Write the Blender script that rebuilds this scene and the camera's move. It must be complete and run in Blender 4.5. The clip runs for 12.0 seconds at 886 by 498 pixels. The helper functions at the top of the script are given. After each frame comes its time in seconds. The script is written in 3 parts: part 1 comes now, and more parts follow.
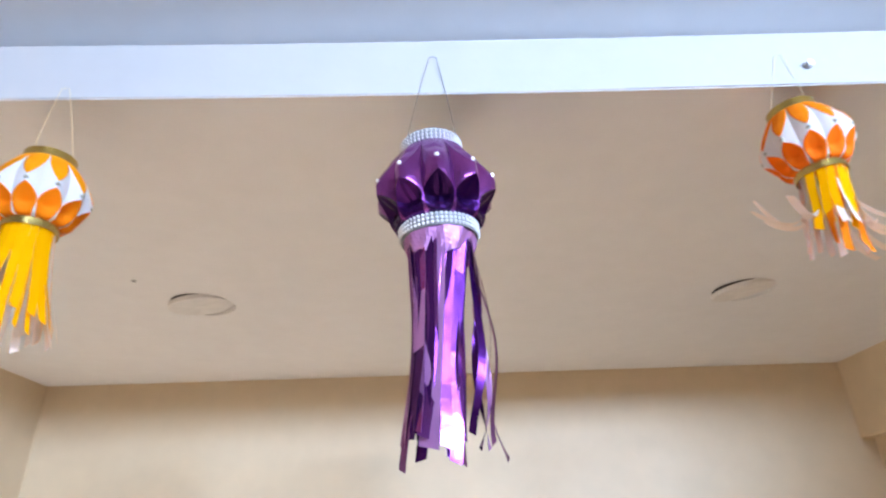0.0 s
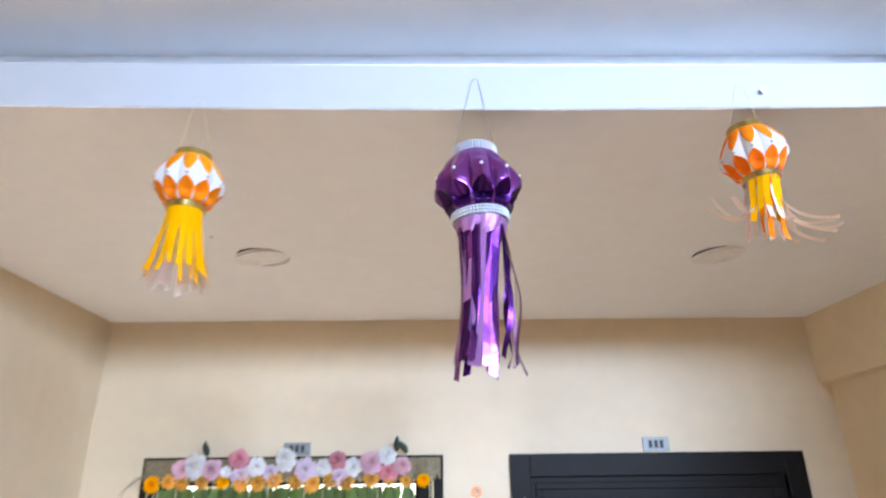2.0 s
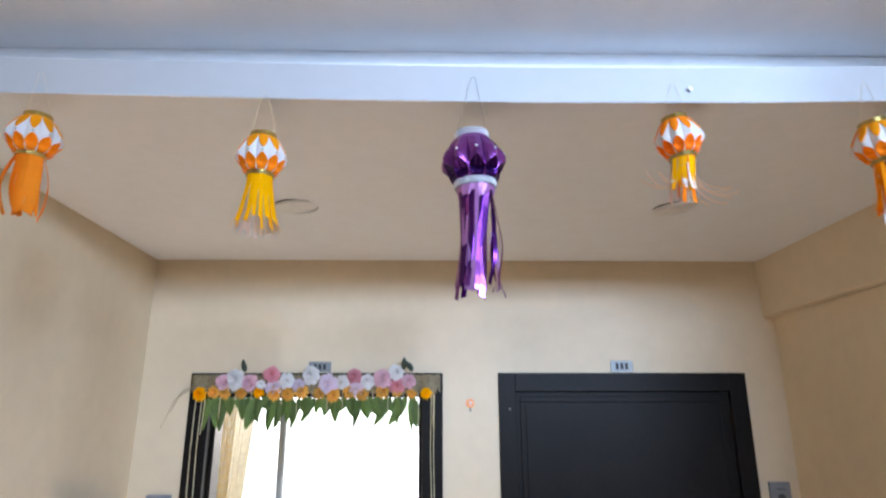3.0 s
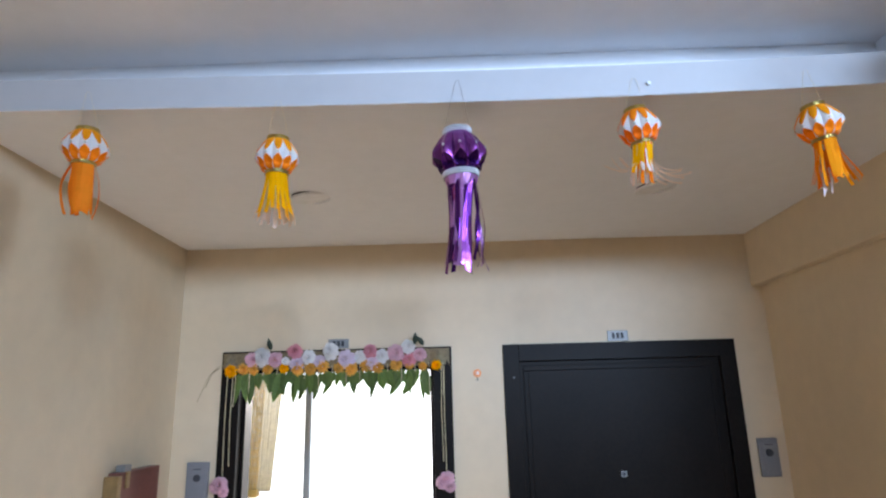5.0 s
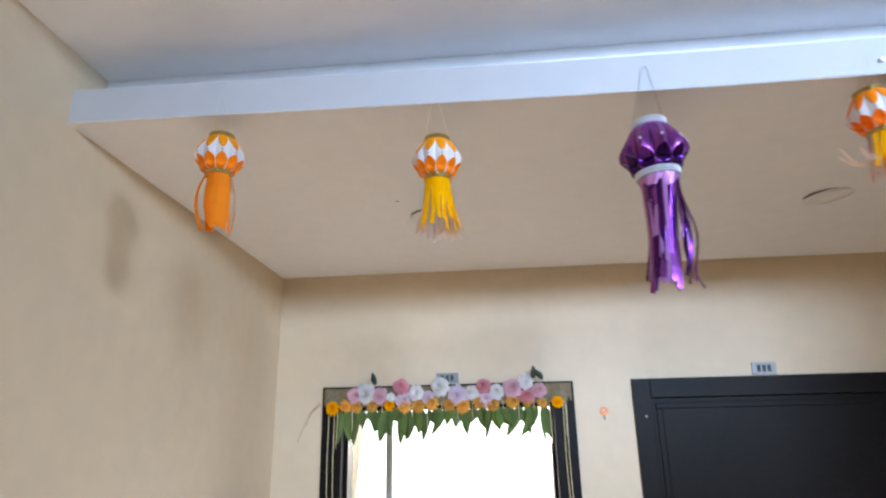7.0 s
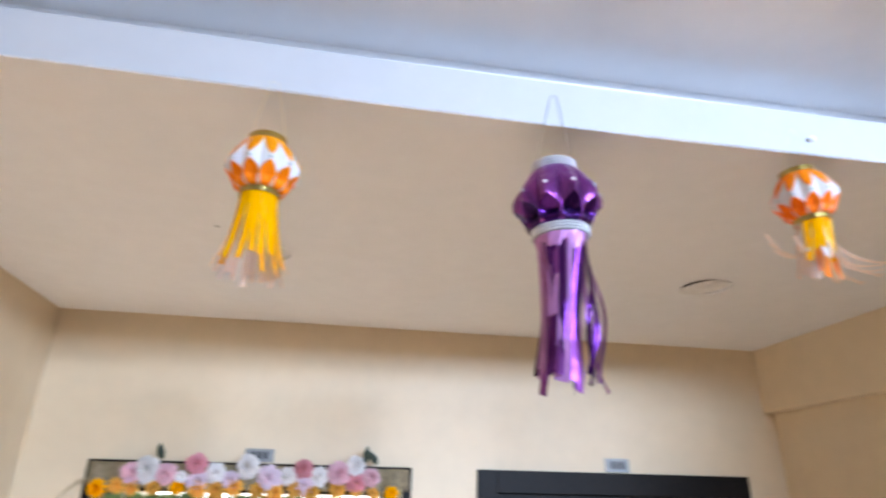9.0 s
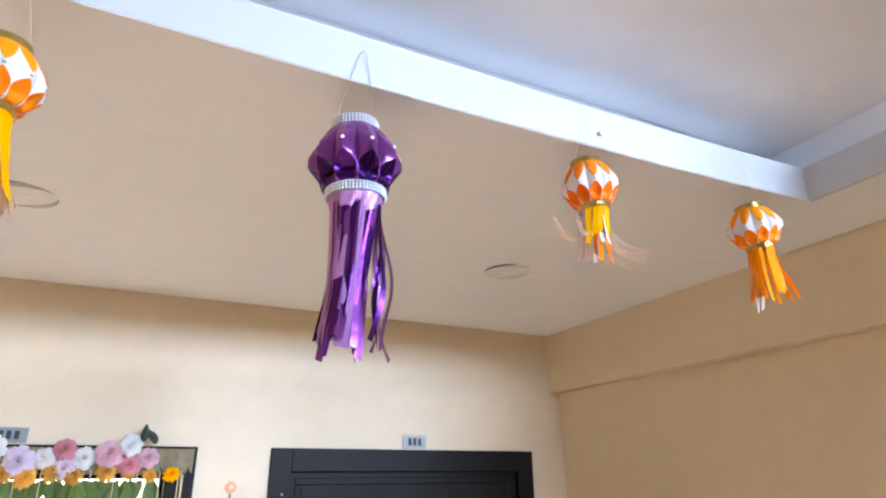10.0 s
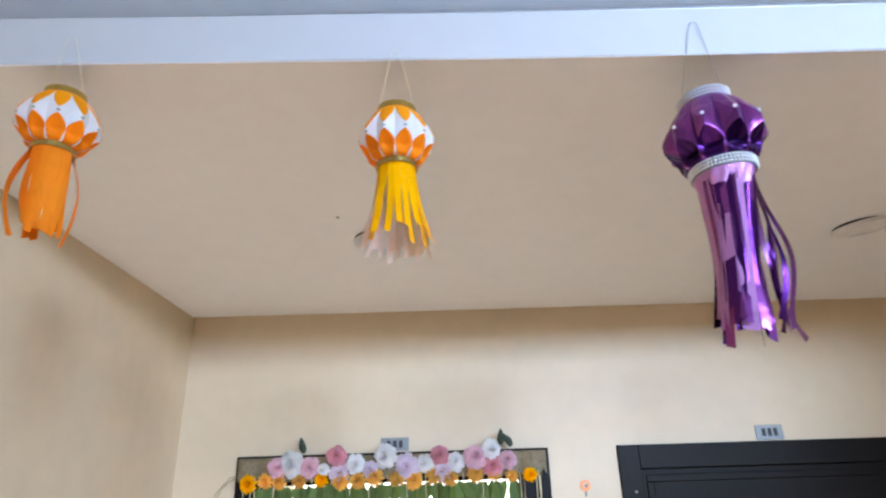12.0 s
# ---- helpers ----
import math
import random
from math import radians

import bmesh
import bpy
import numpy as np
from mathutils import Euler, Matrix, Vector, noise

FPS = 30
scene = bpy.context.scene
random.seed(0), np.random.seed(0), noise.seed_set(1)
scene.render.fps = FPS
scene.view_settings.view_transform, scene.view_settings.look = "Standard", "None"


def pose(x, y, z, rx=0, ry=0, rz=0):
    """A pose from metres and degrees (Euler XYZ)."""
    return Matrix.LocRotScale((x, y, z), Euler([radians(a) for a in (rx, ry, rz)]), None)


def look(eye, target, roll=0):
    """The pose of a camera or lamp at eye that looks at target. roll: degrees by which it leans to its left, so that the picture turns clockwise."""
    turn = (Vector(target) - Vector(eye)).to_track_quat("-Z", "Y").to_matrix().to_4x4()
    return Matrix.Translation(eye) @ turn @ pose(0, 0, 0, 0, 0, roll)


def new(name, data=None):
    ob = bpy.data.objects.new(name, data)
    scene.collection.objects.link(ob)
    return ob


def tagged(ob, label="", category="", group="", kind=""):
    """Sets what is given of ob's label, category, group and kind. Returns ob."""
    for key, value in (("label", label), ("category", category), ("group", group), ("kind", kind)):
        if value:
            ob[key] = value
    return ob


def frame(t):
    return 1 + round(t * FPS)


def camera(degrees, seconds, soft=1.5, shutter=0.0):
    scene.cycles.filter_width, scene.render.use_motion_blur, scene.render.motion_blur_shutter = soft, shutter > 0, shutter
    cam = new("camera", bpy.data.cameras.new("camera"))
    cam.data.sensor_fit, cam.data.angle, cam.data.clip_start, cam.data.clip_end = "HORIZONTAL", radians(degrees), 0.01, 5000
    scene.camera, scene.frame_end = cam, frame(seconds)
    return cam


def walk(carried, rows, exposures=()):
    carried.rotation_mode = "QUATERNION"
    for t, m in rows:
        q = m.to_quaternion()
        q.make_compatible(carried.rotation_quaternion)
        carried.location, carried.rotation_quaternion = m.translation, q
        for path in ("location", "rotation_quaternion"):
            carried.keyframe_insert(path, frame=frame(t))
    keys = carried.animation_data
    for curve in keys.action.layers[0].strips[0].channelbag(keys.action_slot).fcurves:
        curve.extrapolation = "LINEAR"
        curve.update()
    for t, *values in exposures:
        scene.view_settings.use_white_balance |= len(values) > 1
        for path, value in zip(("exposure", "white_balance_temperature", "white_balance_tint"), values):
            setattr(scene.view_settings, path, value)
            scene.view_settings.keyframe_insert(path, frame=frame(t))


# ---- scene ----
cam = camera(72.2, 12.0, soft=2.2, shutter=0.45)
PATH = [
    (0, (-0.213, -2.119, 2.093), (-0.172, -0.322, 2.97), -2.1),
    (0.5, (-0.262, -2.14, 2.09), (-0.048, -0.332, 2.917), -2.5),
    (1, (-0.302, -2.159, 2.082), (-0.097, -0.333, 2.872), -2.8),
    (1.5, (-0.307, -2.239, 2.048), (-0.092, -0.416, 2.841), -3.4),
    (2, (-0.278, -2.384, 2.021), (-0.245, -0.518, 2.741), -0.7),
    (2.5, (-0.33, -2.556, 1.973), (-0.364, -0.651, 2.581), -0.4),
    (3, (-0.298, -2.738, 1.92), (-0.259, -0.813, 2.462), -0.1),
    (3.2, (-0.284, -2.796, 1.892), (-0.297, -0.862, 2.403), 0.0),
    (4.8, (-0.244, -2.947, 1.86), (-0.254, -1.008, 2.35), -1.9),
    (5, (-0.234, -2.944, 1.855), (-0.259, -1.005, 2.348), -1.5),
    (5.5, (-0.242, -2.946, 1.863), (-0.334, -1.018, 2.388), 0.5),
    (6, (-0.256, -2.936, 1.864), (-0.442, -1.024, 2.421), 0.2),
    (6.5, (-0.385, -2.854, 1.89), (-0.55, -0.953, 2.486), -1.2),
    (6.7, (-0.481, -2.81, 1.875), (-0.645, -0.902, 2.452), -1.3),
    (8.3, (-0.64, -2.339, 2.027), (-0.842, -0.522, 2.838), 0.2),
    (8.5, (-0.609, -2.339, 2.025), (-0.747, -0.514, 2.832), 1.5),
    (9, (-0.531, -2.345, 2.021), (-0.231, -0.519, 2.778), 1.2),
    (9.5, (-0.496, -2.34, 2.019), (0.152, -0.594, 2.75), -0.2),
    (10, (-0.455, -2.307, 2.007), (0.375, -0.632, 2.719), -0.5),
    (10.5, (-0.455, -2.301, 1.999), (0.322, -0.6, 2.71), -1.0),
    (11, (-0.498, -2.302, 1.993), (-0.06, -0.49, 2.718), -2.3),
    (11.5, (-0.544, -2.297, 2.007), (-0.445, -0.434, 2.727), -2.2),
    (12, (-0.615, -2.273, 2.004), (-0.598, -0.41, 2.73), -1.8),
]
EXPOSURES = [(0.0, 0.15, 6900, 14), (1.0, 0.19, 6850, 13), (1.5, 0.19, 6800, 13), (2.0, 0.18, 6800, 13), (2.5, 0.07, 6750, 12), (3.0, -0.2, 6720, 12), (5.0, -0.57, 6680, 12), (5.5, -0.61, 6680, 12), (6.0, -0.52, 6680, 12), (6.5, -0.35, 6730, 12), (8.5, 0.06, 7120, 14), (9.0, 0.1, 7070, 15), (9.5, 0.22, 6990, 15), (10.5, 0.26, 6970, 15), (11.5, 0.1, 6770, 12), (12.0, -0.01, 6800, 12)]
walk(cam, [(t, look(eye, target, roll)) for t, eye, target, roll in PATH], EXPOSURES)

# ---- world and daylight ----
world = bpy.data.worlds.new("daylight")
scene.world = world
world.use_nodes = True
wn = world.node_tree
sky = wn.nodes.new("ShaderNodeTexSky")
sky.sky_type = "NISHITA"
sky.sun_disc = False
sky.sun_elevation, sky.sun_rotation = radians(35), radians(20)
wn.links.new(sky.outputs[0], wn.nodes["Background"].inputs[0])
wn.nodes["Background"].inputs[1].default_value = 0.12


def window_lamp(name, size_x, size_y, power, colour, m, spread=180):
    lamp = bpy.data.lights.new(name, "AREA")
    lamp.shape, lamp.size, lamp.size_y, lamp.energy, lamp.color = "RECTANGLE", size_x, size_y, power, colour
    lamp.spread = radians(spread)
    ob = new(name, lamp)
    ob.matrix_world = m
    return ob


# daylight entering the stairwell behind the walker by its two high windows
window_lamp("stair_daylight", 2.3, 0.42, 44, (0.47, 0.675, 1.0), look((1.45, -5.96, 3.02), (0.1, -0.5, 2.0)), 52)
window_lamp("landing_daylight", 0.62, 0.42, 20, (0.47, 0.675, 1.0), look((2.76, -4.08, 2.86), (-1.2, -0.7, 2.1)), 75)
# daylight entering the flat by its balcony window
window_lamp("balcony_daylight", 0.9, 0.5, 138, (1.0, 0.94, 0.89), look((-0.80, 2.1, 2.05), (-0.50, -1.9, 0.0)), 56)


# ---- materials ----
def material(name, colour, rough=0.6, metal=0.0, vary=0.08, scale=6.0, bump=0.0, bump_scale=60.0, fine=40.0, spec=0.5, translucent=0.0, island=0.0, emit=0.0):
    m = bpy.data.materials.new(name)
    m.use_nodes = True
    n, l = m.node_tree.nodes, m.node_tree.links
    b = n["Principled BSDF"]
    b.inputs["Roughness"].default_value, b.inputs["Metallic"].default_value = rough, metal
    b.inputs["Specular IOR Level"].default_value = spec
    coord = n.new("ShaderNodeTexCoord")
    big, small = n.new("ShaderNodeTexNoise"), n.new("ShaderNodeTexNoise")
    big.inputs["Scale"].default_value, small.inputs["Scale"].default_value = scale, fine
    big.inputs["Detail"].default_value = 4
    for t in (big, small):
        l.new(coord.outputs["Object"], t.inputs["Vector"])
    add = n.new("ShaderNodeMath")
    add.operation = "ADD"
    l.new(big.outputs["Fac"], add.inputs[0])
    l.new(small.outputs["Fac"], add.inputs[1])
    ramp = n.new("ShaderNodeMapRange")
    ramp.inputs["From Min"].default_value, ramp.inputs["From Max"].default_value = 0.6, 1.4
    ramp.inputs["To Min"].default_value, ramp.inputs["To Max"].default_value = 1 - vary, 1 + vary
    l.new(add.outputs[0], ramp.inputs["Value"])
    value = ramp.outputs["Result"]
    if island:
        info = n.new("ShaderNodeObjectInfo")
        spread = n.new("ShaderNodeMapRange")
        spread.inputs["To Min"].default_value, spread.inputs["To Max"].default_value = 1 - island, 1 + island
        l.new(info.outputs["Random"], spread.inputs["Value"])
        times = n.new("ShaderNodeMath")
        times.operation = "MULTIPLY"
        l.new(value, times.inputs[0])
        l.new(spread.outputs["Result"], times.inputs[1])
        value = times.outputs[0]
    mul = n.new("ShaderNodeVectorMath")
    mul.operation = "SCALE"
    mul.inputs[0].default_value = colour
    l.new(value, mul.inputs["Scale"])
    l.new(mul.outputs[0], b.inputs["Base Color"])
    if bump:
        grain = n.new("ShaderNodeTexNoise")
        grain.inputs["Scale"].default_value, grain.inputs["Detail"].default_value = bump_scale, 5
        l.new(coord.outputs["Object"], grain.inputs["Vector"])
        bp = n.new("ShaderNodeBump")
        bp.inputs["Strength"].default_value, bp.inputs["Distance"].default_value = bump, 0.002
        l.new(grain.outputs["Fac"], bp.inputs["Height"])
        l.new(bp.outputs[0], b.inputs["Normal"])
    if translucent:
        tr = n.new("ShaderNodeBsdfTranslucent")
        mix = n.new("ShaderNodeMixShader")
        mix.inputs[0].default_value = translucent
        l.new(mul.outputs[0], tr.inputs["Color"])
        l.new(b.outputs[0], mix.inputs[1])
        l.new(tr.outputs[0], mix.inputs[2])
        l.new(mix.outputs[0], n["Material Output"].inputs["Surface"])
    if emit:
        b.inputs["Emission Color"].default_value = (*colour, 1)
        b.inputs["Emission Strength"].default_value = emit
    return m


WALL = material("cream_wall_paint", (0.66, 0.53, 0.36), 0.5, vary=0.05, scale=1.6, fine=14, bump=0.3, bump_scale=35)
# for unseen stairwell walls only; tone set by the warm light it bounces
BUFFWALL = material("buff_wall_paint", (0.46, 0.39, 0.30), 0.6, vary=0.05, scale=1.6, fine=14, bump=0.25, bump_scale=35)
CEIL = material("white_ceiling_paint", (0.77, 0.765, 0.77), 0.7, vary=0.03, scale=1.2, fine=18, bump=0.15, bump_scale=50)
# one white gypsum in two tones: edge darkened where overlit,
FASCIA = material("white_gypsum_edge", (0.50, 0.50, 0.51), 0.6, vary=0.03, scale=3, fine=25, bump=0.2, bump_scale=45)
# riser lightened and blued for the daylight the slab keeps off
LIFTEDWHITE = material("fresh_white_gypsum", (0.84, 0.86, 0.89), 0.6, vary=0.03, scale=3, fine=25, bump=0.2, bump_scale=45)
FLOOR = material("beige_floor_tile", (0.46, 0.415, 0.375), 0.25, vary=0.1, scale=3, fine=20, island=0.05)
# unseen landing floor, tone chosen for its bounce onto the ceilings
GRANITE = material("brown_granite_floor", (0.42, 0.37, 0.32), 0.3, vary=0.2, scale=20, fine=160)
DARKWOOD = material("dark_brown_laminate", (0.0105, 0.0076, 0.006), 0.42, vary=0.3, scale=5, fine=60, bump=0.15, bump_scale=90, spec=0.09)
ALU = material("grey_aluminium", (0.30, 0.34, 0.38), 0.4, metal=0.6, vary=0.05)
PLATE = material("brushed_steel_plate", (0.24, 0.24, 0.235), 0.45, metal=0.3, vary=0.12, fine=120)
INK = material("black_print", (0.02, 0.02, 0.022), 0.6, vary=0.05)
BELL = material("grey_switch_plate", (0.21, 0.21, 0.22), 0.4, vary=0.06)
BELLDARK = material("dark_bell_button", (0.05, 0.05, 0.055), 0.35, vary=0.05)
ORANGE = material("orange_paper", (1.0, 0.25, 0.003), 0.75, vary=0.06, scale=20, translucent=0.2, island=0.06, spec=0.2)
AMBER = material("amber_orange_paper", (1.0, 0.34, 0.002), 0.75, vary=0.06, scale=20, translucent=0.2, island=0.06, spec=0.2)
YELLOW = material("golden_yellow_paper", (1.0, 0.46, 0.001), 0.8, vary=0.05, scale=20, translucent=0.25, island=0.06, spec=0.06)
DEEP = material("deep_orange_paper", (1.0, 0.27, 0.012), 0.75, vary=0.06, scale=20, translucent=0.15, island=0.06, spec=0.2)
WHITE = material("white_paper", (0.86, 0.83, 0.83), 0.65, vary=0.03, scale=25, translucent=0.3)
PALE = material("pale_peach_paper", (0.93, 0.79, 0.70), 0.7, vary=0.04, scale=25, translucent=0.25, island=0.06)
GOLD = material("gold_foil_tape", (0.60, 0.43, 0.13), 0.2, metal=0.95, vary=0.15, scale=60, bump=0.3, bump_scale=300)
THREAD = material("gold_thread", (0.72, 0.60, 0.36), 0.5, vary=0.05)
GREYTHREAD = material("dark_grey_thread", (0.22, 0.20, 0.19), 0.6, vary=0.05)
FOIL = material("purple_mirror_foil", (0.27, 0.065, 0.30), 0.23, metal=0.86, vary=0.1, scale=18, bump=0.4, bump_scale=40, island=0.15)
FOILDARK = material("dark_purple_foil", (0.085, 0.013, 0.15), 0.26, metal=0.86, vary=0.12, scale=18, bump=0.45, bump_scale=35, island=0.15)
# hollow cups: purple foil darkened in colour to hold down floor reflections
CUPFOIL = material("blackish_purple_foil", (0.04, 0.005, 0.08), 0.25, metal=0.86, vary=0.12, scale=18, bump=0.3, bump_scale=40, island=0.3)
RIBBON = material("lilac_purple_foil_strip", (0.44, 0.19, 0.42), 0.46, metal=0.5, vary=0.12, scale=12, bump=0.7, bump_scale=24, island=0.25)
CRYSTAL = material("silver_rhinestone", (0.92, 0.93, 0.95), 0.14, metal=0.25, vary=0.1, fine=200)
SILVERTAPE = material("grey_backing_tape", (0.20, 0.20, 0.21), 0.55, metal=0.1, vary=0.08)


# ---- builders ----
def add_box(bm, x0, x1, y0, y1, z0, z1):
    v = [bm.verts.new((x, y, z)) for x in (x0, x1) for y in (y0, y1) for z in (z0, z1)]
    for f in ((0, 1, 3, 2), (4, 6, 7, 5), (0, 4, 5, 1), (2, 3, 7, 6), (0, 2, 6, 4), (1, 5, 7, 3)):
        bm.faces.new([v[i] for i in f])


def boxes(*dims, bevel=0.0):
    bm = bmesh.new()
    for d in dims:
        add_box(bm, *d)
    bmesh.ops.recalc_face_normals(bm, faces=bm.faces)
    if bevel:
        bmesh.ops.bevel(bm, geom=bm.edges[:], offset=bevel, segments=2, profile=0.6, affect="EDGES")
    return bm


def mesh_of(name, bm, mat, smooth=False):
    me = bpy.data.meshes.new(name)
    bm.to_mesh(me)
    bm.free()
    me.materials.append(mat)
    if smooth:
        me.shade_smooth()
    return me


def part(name, bm, mat, parent=None, label="", smooth=False, at=None):
    me = bm if isinstance(bm, bpy.types.Mesh) else mesh_of(name, bm, mat, smooth)
    ob = new(name, me)
    if parent:
        ob.parent = parent
    if at is not None:
        ob.matrix_basis = at
    return tagged(ob, label)


def structure(name, bm, mat, label, category, smooth=False):
    return tagged(part(name, bm, mat, None, "", smooth), label, category, kind="structure")


def cylinder(r0, r1, z0, z1, sides=24, caps=True):
    bm = bmesh.new()
    bmesh.ops.create_cone(bm, cap_ends=caps, segments=sides, radius1=r0, radius2=r1, depth=z1 - z0)
    bmesh.ops.translate(bm, verts=bm.verts, vec=(0, 0, (z0 + z1) / 2))
    return bm


def ring(r_out, r_in, z0, z1, sides=36):
    bm = bmesh.new()
    rows = []
    for r, z in ((r_in, z0), (r_out, z0), (r_out, z1), (r_in, z1)):
        rows.append([bm.verts.new((r * math.cos(a), r * math.sin(a), z)) for a in (2 * math.pi * i / sides for i in range(sides))])
    for k in range(4):
        a, b = rows[k], rows[(k + 1) % 4]
        for i in range(sides):
            j = (i + 1) % sides
            bm.faces.new((a[i], a[j], b[j], b[i]))
    return bm


def grid(rows, close=False):
    """A sheet from rows of points."""
    bm = bmesh.new()
    vs = [[bm.verts.new(p) for p in row] for row in rows]
    for a, b in zip(vs, vs[1:]):
        for i in range(len(a) - (0 if close else 1)):
            j = (i + 1) % len(a)
            bm.faces.new((a[i], a[j], b[j], b[i]))
    return bm


def thicken(bm, t):
    """Gives a sheet two sides t apart."""
    bm.normal_update()
    bmesh.ops.solidify(bm, geom=bm.faces[:], thickness=t)
    return bm


def tube(points, r, sides=6):
    bm = bmesh.new()
    loops = []
    for i, p in enumerate(points):
        p = Vector(p)
        d = (Vector(points[min(i + 1, len(points) - 1)]) - Vector(points[max(i - 1, 0)])).normalized()
        u = d.orthogonal().normalized()
        w = d.cross(u)
        loops.append([bm.verts.new(p + r * (math.cos(a) * u + math.sin(a) * w)) for a in (2 * math.pi * k / sides for k in range(sides))])
    for a, b in zip(loops, loops[1:]):
        for k in range(sides):
            m = (k + 1) % sides
            bm.faces.new((a[k], a[m], b[m], b[k]))
    bm.faces.new(loops[0][::-1])
    bm.faces.new(loops[-1])
    return bm


# ---- structure ----
LEFT, RIGHT, BEAM_X, BACK = -1.56, 1.275, 1.225, 0.0
SOFFIT, FTOP, UPPER, FY, RISER = 2.635, 2.721, 2.818, -1.505, -1.39
FX, RISER_X = 0.935, 0.99
SOFFIT_END = -1.95
D1L, D1R, D2L, D2R, DTOP = -1.343, -0.245, 0.0, 1.10, 2.12
REAR, FAR_RIGHT, TURN_Y, SLAB_Y, HIGH = -6.0, 2.8, -1.95, -1.98, 4.2

structure("wall_north", boxes(
    (LEFT - 0.15, D1L, 0, 0.15, 0, 3.0), (D1L, D1R, 0, 0.15, DTOP, 3.0), (D1R, D2L, 0, 0.15, 0, 3.0),
    (D2L, D2R, 0, 0.15, DTOP, 3.0), (D2R, RIGHT + 0.2, 0, 0.15, 0, 3.0)), WALL, "cream painted lobby wall with two flat doors", "wall")
structure("wall_west", boxes((LEFT - 0.15, LEFT, -2.3, 0, 0, HIGH)), WALL, "plain cream painted lobby side wall", "wall")
# stairwell walls are unseen additions, laid out to shape light reaching the lobby
structure("wall_west_stair", boxes((LEFT - 0.15, LEFT, REAR, -2.3, 0, HIGH)), BUFFWALL, "unseen buff side wall of the stairs, toned for bounced light", "wall")
structure("wall_east", boxes((RIGHT, RIGHT + 0.2, TURN_Y, 0, 0, 3.0)), WALL, "cream painted lobby side wall under a beam", "wall")
structure("beam", boxes((BEAM_X, RIGHT, TURN_Y, 0, 2.372, SOFFIT), bevel=0.004), WALL, "cream painted drop beam along the side wall", "beam")
structure("wall_landing", boxes((RIGHT + 0.2, FAR_RIGHT, TURN_Y, TURN_Y + 0.15, 0, HIGH)), BUFFWALL, "unseen buff wall of the stair landing, toned for bounced light", "wall")
structure("wall_stair", boxes(
    (FAR_RIGHT, FAR_RIGHT + 0.15, REAR, -4.5, 0, HIGH), (FAR_RIGHT, FAR_RIGHT + 0.15, -4.5, -3.66, 0, 2.56),
    (FAR_RIGHT, FAR_RIGHT + 0.15, -4.5, -3.66, 3.16, HIGH), (FAR_RIGHT, FAR_RIGHT + 0.15, -3.66, TURN_Y, 0, HIGH)), BUFFWALL, "unseen buff stair wall with a window opening, toned for bounced light", "wall")
structure("wall_south", boxes(
    (LEFT - 0.15, FAR_RIGHT + 0.15, REAR - 0.15, REAR, 0, 2.68), (LEFT - 0.15, 0.25, REAR - 0.15, REAR, 2.68, HIGH),
    (0.25, 2.65, REAR - 0.15, REAR, 3.36, HIGH), (2.65, FAR_RIGHT + 0.15, REAR - 0.15, REAR, 2.68, HIGH)), BUFFWALL, "unseen buff stairwell wall with a high window opening, toned for bounced light", "wall")
structure("ceiling", boxes((LEFT, FAR_RIGHT, SLAB_Y, RISER, UPPER, 3.0)), CEIL, "grey-white painted main lobby ceiling", "ceiling")
structure("wall_over_slab", boxes((LEFT, FAR_RIGHT, SLAB_Y, SLAB_Y + 0.15, 3.0, HIGH)), BUFFWALL, "unseen buff wall above the lobby ceiling slab, toned for bounced light", "wall")
structure("ceiling_stairwell", boxes((LEFT, FAR_RIGHT, REAR, SLAB_Y, HIGH, HIGH + 0.15)), CEIL, "unseen white stairwell ceiling", "ceiling")


def soffit_sheet(holes):
    """The level underside, with round cut-outs, 12 mm thick."""
    bm = bmesh.new()
    edges = []
    outer = [(LEFT, FY + 0.014), (FX + 0.014, FY + 0.014), (FX + 0.014, SOFFIT_END), (RIGHT, SOFFIT_END), (RIGHT, 0), (LEFT, 0)]
    loops = [outer] + [[(cx + r * math.cos(a), cy + r * math.sin(a)) for a in (2 * math.pi * i / 40 for i in range(40))] for cx, cy, r in holes]
    for loop in loops:
        v = [bm.verts.new((x, y, SOFFIT)) for x, y in loop]
        edges += [bm.edges.new((v[i], v[(i + 1) % len(v)])) for i in range(len(v))]
    bmesh.ops.triangle_fill(bm, use_beauty=True, edges=edges, normal=(0, 0, -1))
    bm.normal_update()
    ext = bmesh.ops.extrude_face_region(bm, geom=bm.faces[:])
    bmesh.ops.translate(bm, verts=[g for g in ext["geom"] if isinstance(g, bmesh.types.BMVert)], vec=(0, 0, 0.012))
    bmesh.ops.recalc_face_normals(bm, faces=bm.faces)
    return bm


HOLES = ((-0.767, -0.735, 0.075), (0.557, -0.732, 0.075))
structure("ceiling_lowered", soffit_sheet(HOLES), CEIL, "lowered gypsum ceiling panel with two round cut-outs", "ceiling")


def sag(x):
    """How far the long edge hangs through between its ends."""
    u = (x - LEFT) / (FX - LEFT)
    return 0.0165 * math.sin(math.pi * u ** 1.35) ** 0.9 if 0 < u < 1 else 0.0


